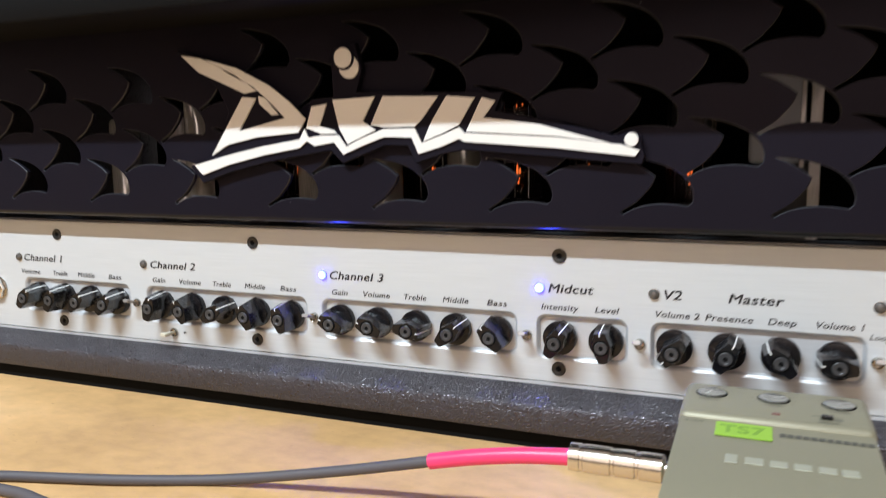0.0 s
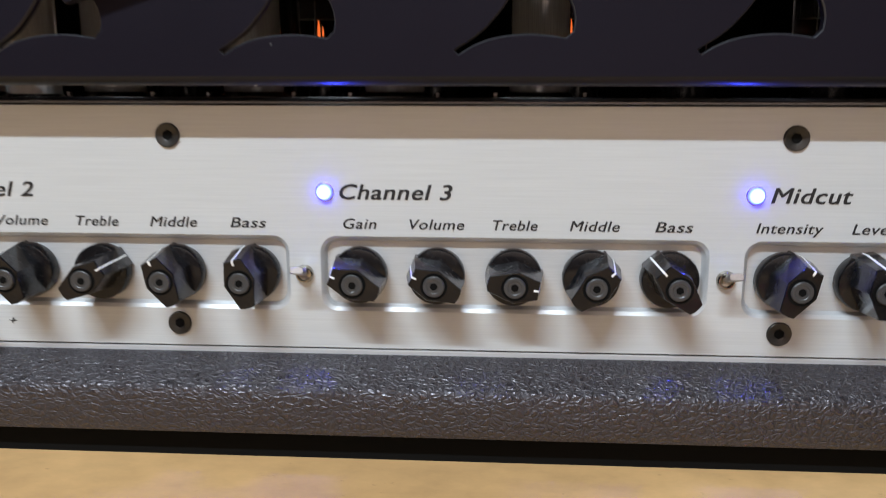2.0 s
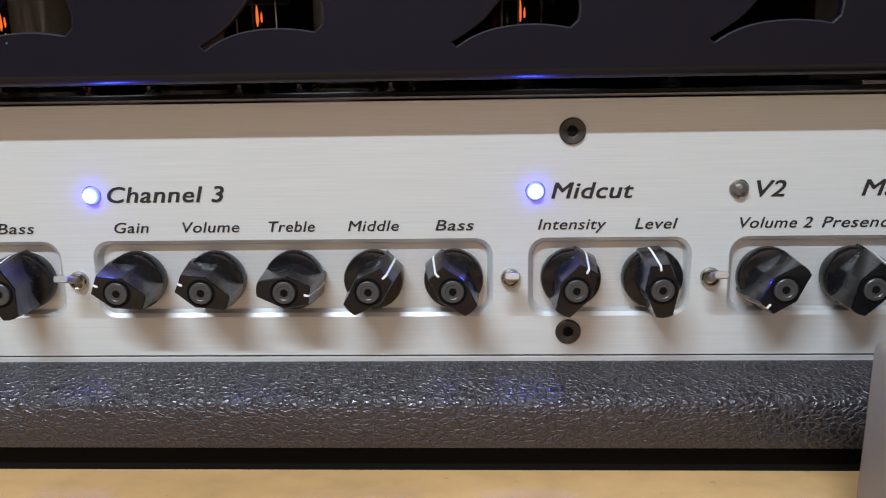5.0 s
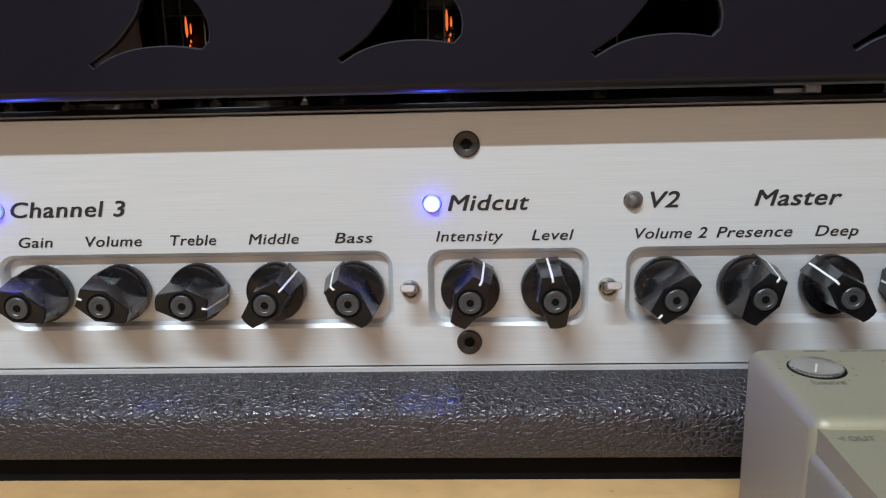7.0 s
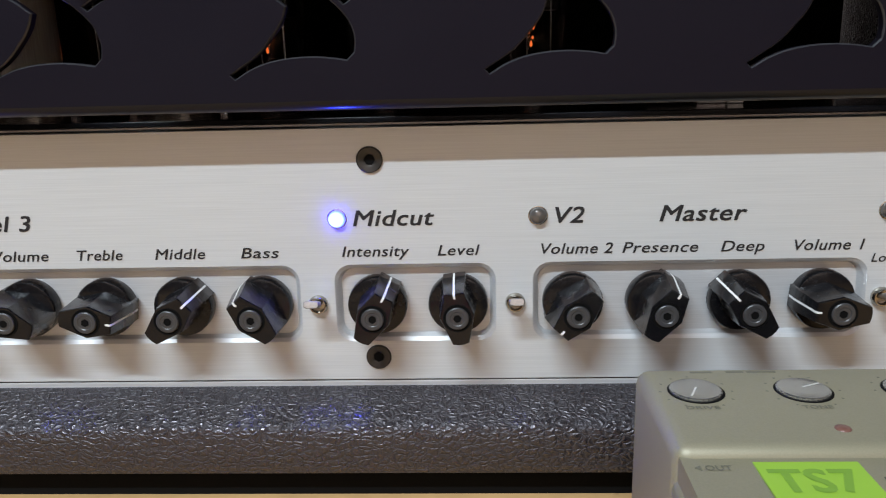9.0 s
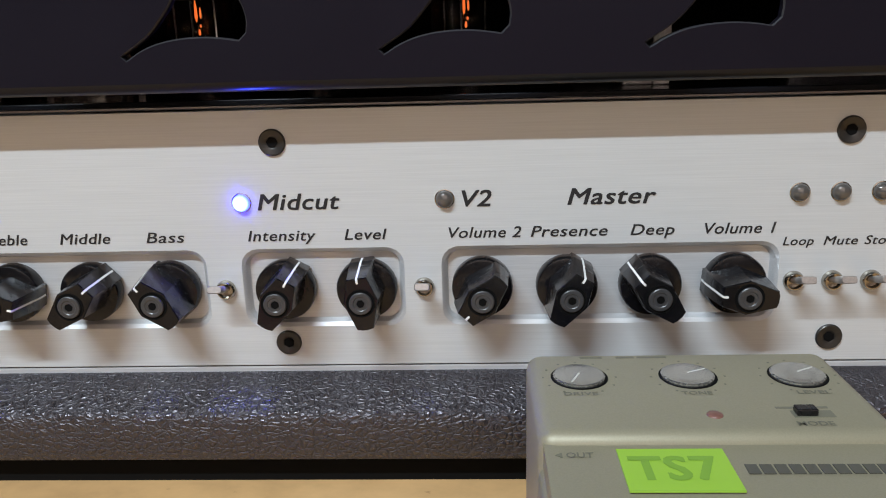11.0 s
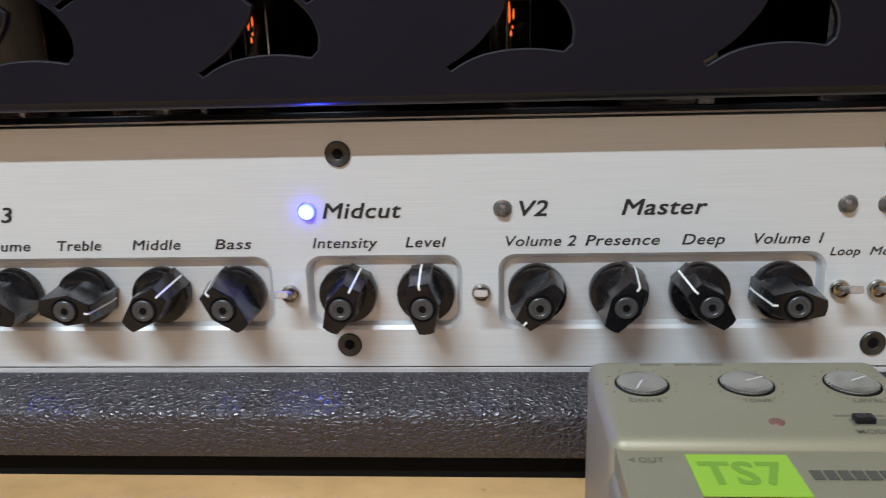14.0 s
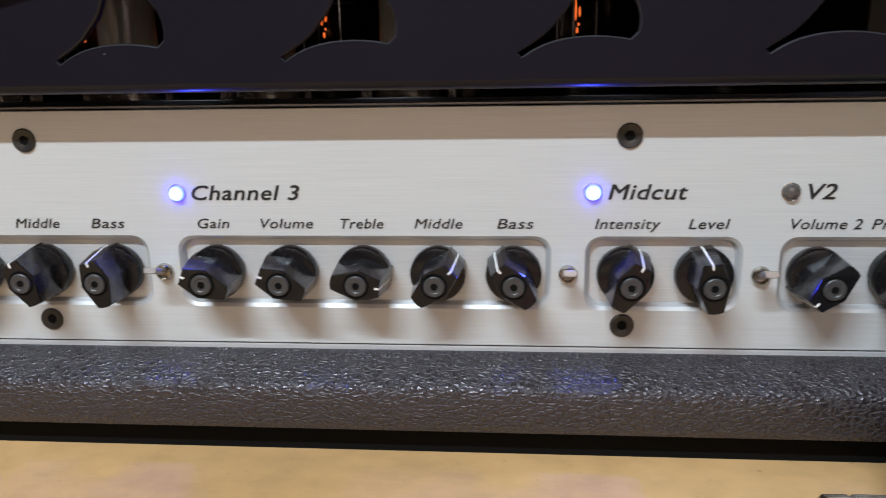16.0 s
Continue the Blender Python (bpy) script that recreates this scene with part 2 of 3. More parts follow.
def plate_with_holes(outline, holes, y, bm):
    """A flat face in the plane y, with holes; returns the loops of vertices."""
    loops = []
    edges = []
    for pts in [outline] + holes:
        vs = [bm.verts.new((p[0], y, p[1])) for p in pts]
        loops.append(vs)
        edges += [bm.edges.new((vs[i], vs[(i + 1) % len(vs)])) for i in range(len(vs))]
    bmesh.ops.triangle_fill(bm, use_beauty=True, use_dissolve=False, edges=edges, normal=(0, -1, 0))
    return loops


def bridge(bm, a, pts, y):
    b = [bm.verts.new((p[0], y, p[1])) for p in pts]
    n = len(a)
    for i in range(n):
        bm.faces.new((a[i], a[(i + 1) % n], b[(i + 1) % n], b[i]))
    return b


def prism(pts, y0, y1, bm=None, chamfer=0.0):
    """An upright slab with the given x, z outline between two depths; y0 is the front."""
    bm = bm or bmesh.new()
    loops = []
    if chamfer:
        loops.append([(p[0], y0, p[1]) for p in offset_loop(pts, -chamfer)])
        loops.append([(p[0], y0 + chamfer, p[1]) for p in pts])
    else:
        loops.append([(p[0], y0, p[1]) for p in pts])
    loops.append([(p[0], y1, p[1]) for p in pts])
    return loft(loops, True, bm)


def smooth_curve(pts, n=6):
    """Catmull-Rom through the points."""
    out = []
    P = [Vector(p) for p in pts]
    P = [2 * P[0] - P[1]] + P + [2 * P[-1] - P[-2]]
    for i in range(1, len(P) - 2):
        for k in range(n):
            t = k / n
            out.append(0.5 * (2 * P[i] + (P[i + 1] - P[i - 1]) * t + (2 * P[i - 1] - 5 * P[i] + 4 * P[i + 1] - P[i + 2]) * t * t + (3 * P[i] - P[i - 1] - 3 * P[i + 1] + P[i + 2]) * t ** 3))
    out.append(P[-2])
    return out


def tube(pts, radius, n=14, bm=None):
    bm = bm or bmesh.new()
    rows = []
    for i, p in enumerate(pts):
        t = (pts[min(i + 1, len(pts) - 1)] - pts[max(i - 1, 0)]).normalized()
        u = t.cross(Vector((0, 0, 1))).normalized()
        w = u.cross(t)
        rows.append([tuple(p + radius * (math.cos(2 * math.pi * k / n) * u + math.sin(2 * math.pi * k / n) * w)) for k in range(n)])
    return loft(rows, True, bm)


def lettering(text, x0, x1, base, cap, parent, mat=INK, y=-0.12, slant=0.22, bold=0.0, m=None):
    """Printed words between x0 and x1 with capitals cap high, on the face of a panel."""
    c = bpy.data.curves.new("lettering", "FONT")
    c.body, c.shear, c.offset, c.resolution_u = text, slant, bold, 3
    c.fill_mode = "FRONT"
    c.space_character = 1.06
    tmp = new("lettering_curve", c)
    dg = bpy.context.evaluated_depsgraph_get()
    dg.update()
    me = bpy.data.meshes.new_from_object(tmp.evaluated_get(dg))
    bpy.data.objects.remove(tmp)
    xs = [q.co.x for q in me.vertices]
    lo, hi = min(xs), max(xs)
    kx, kz = (x1 - x0) / (hi - lo), cap / 0.70
    thick = cap * (0.027 if cap > 4 else 0.017)
    for q in me.vertices:
        q.co = Vector(((x0 + (q.co.x - lo) * kx) * MM, y * MM, (base + q.co.y * kz) * MM))
    bm = bmesh.new()
    for k, (dx, dz) in enumerate(((0, 0), (-1, -0.6), (1, 0.6), (-1, 0.6), (1, -0.6))):
        bm.from_mesh(me)
        bm.verts.ensure_lookup_table()
        for q in bm.verts[-len(me.vertices):]:
            q.co += Vector((dx * thick, -0.012 * k, dz * thick)) * MM
    bm.to_mesh(me)
    bm.free()
    me.materials.clear()
    me.shade_flat()
    ob = part_of("lettering", me, mat, parent, "black printed word" if mat is INK else "")
    if m is not None:
        ob.matrix_local = m
    return ob


# ---- room ----
TABLE_Z = 16.0
t_ob = part("table_top", box(-900, 900, -620, 420, TABLE_Z - 28, TABLE_Z, 1.5), TABLE)
tagged(t_ob, "raw tan fibreboard bench top with small dark flecks", "table")
part("floor", box(-2600, 2600, -2600, 700, -900, -850), material("floor_boards", (0.2, 0.13, 0.08), 0.5))["kind"] = "structure"
part("ceiling", box(-2600, 2600, -2600, 700, 2400, 2450), material("ceiling_paint", (0.7, 0.6, 0.5), 0.8))["kind"] = "structure"
for nm, b in (("wall_north", (-2600, 2600, 650, 700)), ("wall_south", (-2600, 2600, -2600, -2550)), ("wall_west", (-2600, -2550, -2550, 650)), ("wall_east", (2550, 2600, -2550, 650))):
    part(nm, box(*b, -850, 2400), WALL)["kind"] = "structure"
for lx in (-860, 800):
    for ly in (-580, 340):
        part("table_leg", box(lx, lx + 60, ly, ly + 60, -850, TABLE_Z - 28, 3), TABLE, t_ob)

# ---- the amplifier ----
amp = thing("amplifier_head", 0, 0, 0, "black vinyl guitar amplifier head with brushed aluminium panel on bench", "amplifier")
XL, XR = -475, 235

# cabinet: lower board with its rounded, padded nose
prof = [(-0.8, 49.8), (-8, 46.9), (-14.4, 43.9), (-15.7, 43.05), (-16.4, 41.7), (-16.7, 39), (-16.8, 30), (-15.8, 27.2), (-13.5, 26.2), (240, 26.2), (240, 49.8)]
part("lower_board", loft([[(x, p[0], p[1]) for p in prof] for x in [XL - 20 + i * (XR - XL + 40) / 60 for i in range(61)]]), LEATHER, amp, "black grained vinyl nose", 40)
prof = [(-73, 263.2), (-72.2, 260.9), (-70, 260.1), (240, 260.1), (240, 285), (-65, 285), (-71, 282), (-73, 278)]
part("upper_board", loft([[(x, p[0], p[1]) for p in prof] for x in (XL - 20, XR + 20)]), PLAIN_VINYL, amp, "", 40)
for sx in (XL - 20, XR + 4):
    part("side_board", box(sx, sx + 16, -17, 240, 49.9, 260.0, 2), LEATHER, amp)
part("back_board", box(XL, XR, 222, 236, 50, 260.0), DARK, amp)
# added black block: stands in for the deep shade under the lower board
part("gap_shade_block", box(XL - 10, XR + 10, -9.5, 236, TABLE_Z, 26.25), DARK, amp, "black block added as the shade under the lower board")

# chassis behind the panel
part("chassis", box(XL, XR, 3.6, 215, 53, 133.6, 0.4), CHASSIS, amp, "polished steel chassis")

part("chassis_fold", box(XL, XR, 1.0, 3.4, 134.1, 135.2, 0.3), CHASSIS, amp, "folded chassis edge")

# added strip: gives the gap above the panel its thin reflected streaks
part("streak_strip", box(XL, XR, 6.0, 7.2, 133.7, 136.3, 0.3), BLACK_GLOSS, amp, "glossy black strip added for the reflected streaks in the gap")

# front panel with milled pockets
POCKETS = [(-409, -307), (-292.5, -162.5), (-152, -24), (-13, 38), (49.5, 152)]
PZ0, PZ1 = 65.3, 91.0
bm = bmesh.new()
holes = [rounded(a, b, PZ0, PZ1, 5.5) for a, b in POCKETS]
outline = [(XL, 52.2), (XR, 52.2), (XR, 133.6), (XL, 133.6)]
loops = plate_with_holes(outline, holes, 0.0, bm)
bridge(bm, loops[0], outline, 3.5)
panel = part("front_panel", bm, ALUMINIUM, amp, "brushed aluminium control panel")
for a, b in POCKETS:
    bm = bmesh.new()
    first = [bm.verts.new((p[0], 0.0, p[1])) for p in rounded(a, b, PZ0, PZ1, 5.5)]
    second = bridge(bm, first, rounded(a + 1.0, b - 1.0, PZ0 + 1.2, PZ1 - 1.2, 4.8), 0.8)
    third = bridge(bm, second, rounded(a + 1.9, b - 1.9, PZ0 + 2.0, PZ1 - 2.0, 4.2), 3.0)
    bm.faces.new(third)
    part("pocket", bm, POCKET, panel, "milled recess", 30)
part("panel_lip", box(XL, XR, 0.3, 1.8, 49.0, 51.5, 0.2), POCKET, amp)

# screws
bm = lathe([(3.9, -0.5), (4.1, 0.15), (4.0, 0.6), (3.7, 0.85), (3.3, 0.8), (2.4, 0.5), (1.75, 0.42), (1.6, 0.3), (1.2, -0.2), (0.4, -0.3)], 32)
s0 = part("screw", bm, BLACK_STEEL, amp, "black socket screw", 35)
SCREWS = [(x, z) for x in (-372, -201.5, 0.0, 169) for z in (60, 124)]
SOCK6 = part("socket", lathe([(1.7, 0.2), (1.7, 0.5), (1.5, 0.52)], 6), DARK, s0, "dark hexagonal socket")
place(s0, SCREWS[0][0], 0, SCREWS[0][1])
for x, z in SCREWS[1:]:
    o = place(part_of("screw", s0.data, None, amp, "black socket screw"), x, 0, z, 0, random.uniform(0, 360), 0)
    part_of("socket", SOCK6.data, None, o, "dark hexagonal socket")

# knobs
skirt = lathe([(9.2, 0.0), (9.4, 0.6), (9.4, 4.2), (9.1, 4.8), (8.6, 5.0), (3, 5.0)], 40)
SK = part("skirt", skirt, BLACK_PLASTIC, None, "", 35)
hexa = [(3.0, 7.6), (5.2, 0.3), (2.5, -8.3), (0.9, -8.7), (-0.9, -8.7), (-2.5, -8.3), (-5.2, 0.3), (-3.0, 7.6)]


def hx(ku, tip, tail, h):
    return [(u * ku, -h, w * (tip / 7.6 if w > 1 else tail)) for u, w in hexa]


body = loft([hx(1.17, 9.4, 1.07, 0.4), hx(1.17, 9.35, 1.07, 4.8), hx(1.0, 7.65, 1.0, 16.8), hx(0.955, 7.4, 0.975, 17.2)])
for face in body.faces:
    face.material_index = 0 if face.calc_center_median().y < -16.7 else 1
BODY = part("grip", body, BLACK_PLASTIC, None, "", 0)
BODY.data.materials.append(SCUFFED)
RING = part("collet_ring", lathe([(4.35, 17.0), (4.3, 17.4), (4.15, 17.4), (4.05, 17.28), (2.6, 17.28)], 32), DARK, None, "", 30)
CAP = part("collet_cap", lathe([(3.45, 17.2), (3.43, 17.7), (3.2, 17.9), (2.3, 17.9), (2.05, 17.7), (1.3, 17.7), (1.3, 17.5)], 32), CAP_GREY, None, "grey collet cap", 30)
LINE_Y = [(17.36, 6.3), (17.36, 7.42), (16.85, 7.74), (4.8, 9.44), (1.2, 9.5)]
line = loft([[(-0.33, -h, r), (0.33, -h, r), (0.33, -h + 0.2, r - 0.35), (-0.33, -h + 0.2, r - 0.35)] for h, r in LINE_Y])
SOCKET = part("socket", lathe([(1.25, 17.6), (1.25, 17.73)], 6), DARK, None, "dark hexagonal socket")
LINE = part("pointer_line", line, WHITE_PAINT, None, "white pointer line")
KZ = 77.8
KNOBS = [(-396, 40), (-370.5, 25), (-345.5, 48), (-320, 42),
         (-279.5, 16), (-253.5, -28), (-227.5, 56), (-201.5, -27), (-175.5, -16),
         (-139, -69), (-113, -67), (-87.5, 98), (-62, 47), (-36.5, -42),
         (0.5, 28), (26, -7), (62, -138), (88, 30), (113.5, -45), (139, -86)]
for x, turn in KNOBS:
    k = new("knob")
    k.parent = amp
    k.empty_display_size = 0.004
    place(k, x, 2.95, KZ, 0, turn, 0)
    k["label"] = "black faceted pointer knob"
    for src in (SK, BODY, RING, CAP, SOCKET, LINE):
        o = part_of(src.name.split(".")[0], src.data, None, k)
        if "label" in src:
            o["label"] = src["label"]
for src in (SK, BODY, RING, CAP, SOCKET, LINE):
    bpy.data.objects.remove(src)

# toggle switches
BUSH = part("bushing", lathe([(3.1, -0.3), (3.15, 0.5), (2.9, 1.4), (2.55, 1.85), (2.3, 1.85), (2.05, 0.5), (0.6, 0.2)], 28), NICKEL, None, "", 30)
def superring(rx, rz, y, p):
    ring = []
    for i in range(16):
        c, q = math.cos(i * math.pi / 8), math.sin(i * math.pi / 8)
        ring.append((rx * math.copysign(abs(c) ** p, c), y, rz * math.copysign(abs(q) ** p, q)))
    return ring


lever = loft([superring(0.9, 0.9, -0.3, 1), superring(1.1, 1.1, -4.5, 1), superring(1.9, 1.1, -6.5, 0.6), superring(2.3, 1.15, -8, 0.4), superring(2.35, 1.15, -11.5, 0.4), superring(2.1, 0.95, -11.9, 0.5)])
LEV = part("lever", lever, LEVER_TIN, None, "", 50)
TOGGLES = [(-301, 78, 18), (-157.5, 78, 18), (-18.5, 78, 18), (44, 78, 18), (156.6, 78.4, 18), (168.1, 78.4, 18), (179.6, 78.4, 18), (-270, 59.3, 3)]
for x, z, up in TOGGLES:
    k = new("toggle_switch")
    k.parent = amp
    k.empty_display_size = 0.004
    place(k, x, 0, z)
    k["label"] = "chrome toggle switch with flat lever"
    part_of("bushing", BUSH.data, None, k)
    if up == 3:
        lv = LEV.data.copy()
        lv.materials[0] = IVORY
        place(part_of("lever", lv, None, k, "ivory lever"), 0, 0, 0, -up)
    else:
        place(part_of("lever", LEV.data, None, k), 0, 0, 0, -up)
for src in (BUSH, LEV):
    bpy.data.objects.remove(src)

# input jack at the end of the panel
jack = new("input_jack")
jack.parent = amp
jack.empty_display_size = 0.004
place(jack, -436.5, 0, 81)
jack["label"] = "chrome input jack with hexagonal nut"
part("washer", lathe([(8.6, -0.2), (8.6, 0.7), (8.2, 0.9), (4, 0.9)], 36), NICKEL, jack, "", 30)
part("nut", lathe([(7.6, 0.9), (7.8, 1.3), (7.8, 3.4), (7.0, 3.8), (4.9, 3.8)], 6), CHROME, jack)
part("sleeve", lathe([(4.9, 0.9), (4.9, 6.0), (4.5, 6.4), (3.4, 6.4), (3.2, 5.6), (3.2, 1.0), (0.5, 0.9)], 28), CHROME, jack, "", 30)

# indicator lamps
dome = [(2.7, -0.2), (2.7, 0.7), (2.3, 1.6), (1.4, 2.2), (0.2, 2.4)]
for i, (x, lit) in enumerate([(-412, 0), (-293, 0), (-150, 1), (-11, 1), (51, 0), (156.1, 0), (168, 0), (179.8, 0)]):
    k = new("indicator_lamp")
    k.parent = amp
    k.empty_display_size = 0.004
    place(k, x, 0, 105.8)
    k["label"] = "blue indicator lamp, lit" if lit else "clear indicator lamp, off"
    part("bezel", lathe([(3.0, -0.2), (3.0, 0.25), (2.75, 0.35), (2.7, -0.2)], 28), NICKEL, k)
    part("lens", lathe(dome, 24), BLUE_GLOW if lit else UNLIT, k, "glowing blue lens" if lit else "", 60)

# printed words
HEAD = [("Channel 1", -407, -369), ("Channel 2", -287, -249), ("Channel 3", -145, -108), ("Midcut", -6, 19), ("V2", 56.3, 65), ("Master", 88, 114)]
for w, a, b in HEAD:
    lettering(w, a, b, 103.4, 5.0, amp)
LABELS = [("Volume", -411, -392), ("Treble", -379, -365), ("Middle", -355, -339), ("Bass", -326, -314),
          ("Gain", -286, -275), ("Volume", -263, -245), ("Treble", -235, -220.5), ("Middle", -209.5, -193.5), ("Bass", -182, -170),
          ("Gain", -144, -133), ("Volume", -122, -104), ("Treble", -94.5, -80), ("Middle", -69.5, -53.5), ("Bass", -42, -30),
          ("Intensity", -10, 11), ("Level", 20, 33), ("Volume 2", 52, 74), ("Presence", 77, 100), ("Deep", 107, 120), ("Volume 1", 129, 150)]
for w, a, b in LABELS:
    lettering(w, a, b, 93.6, 3.4, amp)
for w, a, b in (("Loop", 153, 162), ("Mute", 165, 175), ("Store", 177, 187.5)):
    lettering(w, a - 0.5, b - 0.5, 89.6, 2.7, amp)
lettering("+", -262.3, -259.7, 58.2, 3.0, amp)

# ---- pierced black grille ----
GY = -14.5
FIN = [(-0.2, -0.5), (4, 2.0), (9, 3.9), (15, 5.0), (21.5, 5.3), (27, 4.9), (31.4, 4.2), (33.5, 6.2), (33.8, 10), (32.4, 14.5), (28.8, 18.8), (23.5, 22.6), (15.5, 25.6), (7, 27.4), (-1.5, 28.2), (5, 25.6), (11.5, 21.8), (15.6, 18.6), (14, 14.5), (11, 10.5), (6.3, 5.6), (-1.4, 0.6)]
# the long curves of an opening are smooth, its tips and corners stay sharp
FIN_CURVE = []
for a, b in ((0, 6), (6, 7), (7, 14), (14, 17), (17, 21)):
    FIN_CURVE += [tuple(p) for p in (smooth_curve(FIN[a:b + 1], 4) if b - a > 1 else [FIN[a], FIN[b]])[:-1]]
FIN_CURVE.append(FIN[21])
bm = bmesh.new()
holes = []
for row in range(6):
    for k in range(-9, 5):
        ox, oz = 36.6 + 71 * k + 31.5 * row, 149.6 + 19.4 * row
        ox, oz = ox - 0.00011 * min(0, ox + 180) ** 2, oz + 0.0001 * min(0, ox + 150) ** 2 * (0.3 + 0.17 * row)
        if ox - 4 > XL and ox + 40 < XR and oz + 30 < 258:
            holes.append([(ox + p[0], oz + p[1]) for p in FIN_CURVE])
g_out = [(XL, 142.7), (XR, 142.7), (XR, 259.9), (XL, 259.9)]
loops = plate_with_holes(g_out, [offset_loop(h, 0.4) for h in holes], GY, bm)
for lp, h in zip(loops[1:], holes):
    before = set(bm.faces)
    mid = bridge(bm, lp, h, GY + 0.5)
    for face in set(bm.faces) - before:
        face.material_index = 1
    bridge(bm, mid, h, GY + 3.0)
grille = part("grille", bm, BLACK_PLATE, amp, "satin black plate pierced with fin-shaped openings")
grille.data.materials.append(LIT_EDGE)
prof = [(GY, 142.7), (GY + 0.1, 142.0), (GY + 0.35, 141.4), (GY + 0.75, 140.9), (GY + 1.25, 140.5), (GY + 1.9, 140.15), (GY + 2.6, 139.93), (GY + 3.4, 139.85), (GY + 5.0, 139.85), (GY + 5.0, 142.7)]
part("lower_rim", loft([[(x, p[0], p[1]) for p in prof] for x in (XL, XR)]), BLACK_GLOSS, grille, "glossy rounded rim", 60)

# emblem: a dark backing with bright angular shards over a long sweep
emblem = new("emblem")
emblem.parent = amp
emblem.empty_display_size = 0.01
emblem["label"] = "silver angular emblem on dark backing"
EY = GY - 6.0
SHARDS = [
    [(-232.2, 241.5), (-217.9, 239.2), (-192.9, 228.3), (-178.3, 218.5), (-187.1, 217.1), (-203.9, 224.4), (-219.9, 231.0)],
    [(-213.8, 238.3), (-192.7, 232.5), (-169.9, 221.6), (-155.3, 210.9), (-145.3, 201.2), (-150.7, 193.5), (-179.5, 191.2), (-201.1, 187.0), (-213.2, 180.5), (-188.5, 215.2), (-178.9, 214.2), (-192.0, 195.1), (-159.3, 202.2), (-169.2, 211.8), (-180.3, 220.7), (-198.2, 229.6)],
    [(-177.2, 215.4), (-172.4, 214.0), (-163.7, 204.2), (-168.4, 203.9), (-176.7, 210.9)],
    [(-141, 208), (-131, 209.5), (-136, 197), (-127, 194.5), (-125, 192.5), (-135, 192.5), (-145, 196)],
    [(-127, 211.5), (-100, 212.5), (-108, 199), (-100, 194), (-109, 190.5), (-118, 186.5), (-123, 195)],
    [(-95, 212.5), (-62, 211.5), (-72, 199), (-76, 195.5), (-95, 195.5), (-103, 197)],
    [(-57, 211.5), (-41, 210), (-50, 196), (-60, 191.5), (-71, 187.5), (-66, 198)],
    [(-37, 210), (-29.5, 208), (-36, 199.5), (-6, 195.5), (30, 185.5), (3, 189.2), (-46, 192.3)],
    [(-221, 168.6), (-202, 174.6), (-175, 180.6), (-150, 184.6), (-145, 188.6), (-140, 185.6), (-127, 187.6), (-121, 180.6), (-108, 185.6), (-95, 190.1), (-78, 189.6), (-74, 180.6), (-60, 184.6), (-50, 188.6), (-47, 186.9), (3, 183.1), (43, 178.6), (45, 181.6), (36, 184.6), (3, 188.6), (-47, 191.6), (-50, 194.6), (-60, 190.6), (-72, 186.6), (-76, 194.6), (-95, 194.6), (-109, 189.6), (-119, 185.1), (-124, 191.6), (-135, 191.6), (-144, 190.6), (-146, 195.6), (-150, 189.6), (-177, 185.6), (-202, 180.6), (-227, 174.6)],
]
for pts in SHARDS:
    part("shard", prism(pts, EY, EY + 1.2), EMBLEM_METAL, emblem, "satin silver shard")
part("dot", lathe([(5.6, -1.2), (5.6, 0.6)], 30, "y", None, (-119, EY, 234.5)), EMBLEM_METAL, emblem, "satin silver dot")
part("crescent", lathe([(6.2, -1.2), (6.2, -0.2)], 30, "y", None, (-115.8, EY, 229.2)), EMBLEM_METAL, emblem)
part("dot_shadow_gap", lathe([(6.3, -1.2), (6.3, 0.2)], 30, "y", None, (-118.6, EY, 233.9)), BLACK_PLATE, emblem)
part("small_dot", lathe([(3.4, -1.2), (3.4, 0)], 24, "y", None, (41, EY, 187)), EMBLEM_METAL, emblem)
BACK = [(-236, 245), (-200, 232.5), (-174, 217), (-156, 200), (-148, 190), (-142, 212.5), (-127, 213), (-128, 240), (-112, 242), (-108, 228), (-112, 215.5), (-26, 212.5), (-30, 203), (0, 197), (34, 188.5), (41, 191.5), (45.5, 188.5), (46, 183), (47.5, 179), (46, 174.6), (0, 178.5), (-48, 182.5), (-60, 180.5), (-76, 175.5), (-81, 185), (-95, 185.5), (-122, 175.5), (-130, 183), (-150, 180), (-175, 176), (-202, 170), (-222, 163.5), (-231, 174), (-212, 180), (-200, 207), (-208, 222)]
part("backing", prism(BACK, EY + 1.2, GY - 1.0, None, 0.4), BLACK_PLATE, emblem, "dark raised backing")

# valves behind the grille
def valve_shield(x, y):
    k = new("shielded_valve")
    k.parent = amp
    k.empty_display_size = 0.01
    place(k, x, y, 133.6)
    k["label"] = "small valve in a tin shield"
    part("socket", lathe([(13.5, 0), (13.5, 2.5), (12, 4)], 28, "z"), NICKEL, k, "", 30)
    for sx in (-17, 17):
        part("nut", lathe([(2.6, 0), (2.6, 2.0), (1.3, 2.2), (1.3, 4)], 6, "z", None, (sx, -4, 0)), CHROME, k)
    part("shield", lathe([(11.4, 4.2), (11.8, 5), (11.8, 7), (11.2, 8), (11.2, 70), (9.5, 73), (6, 74)], 32, "z"), SHIELD, k, "brushed tin shield", 35)


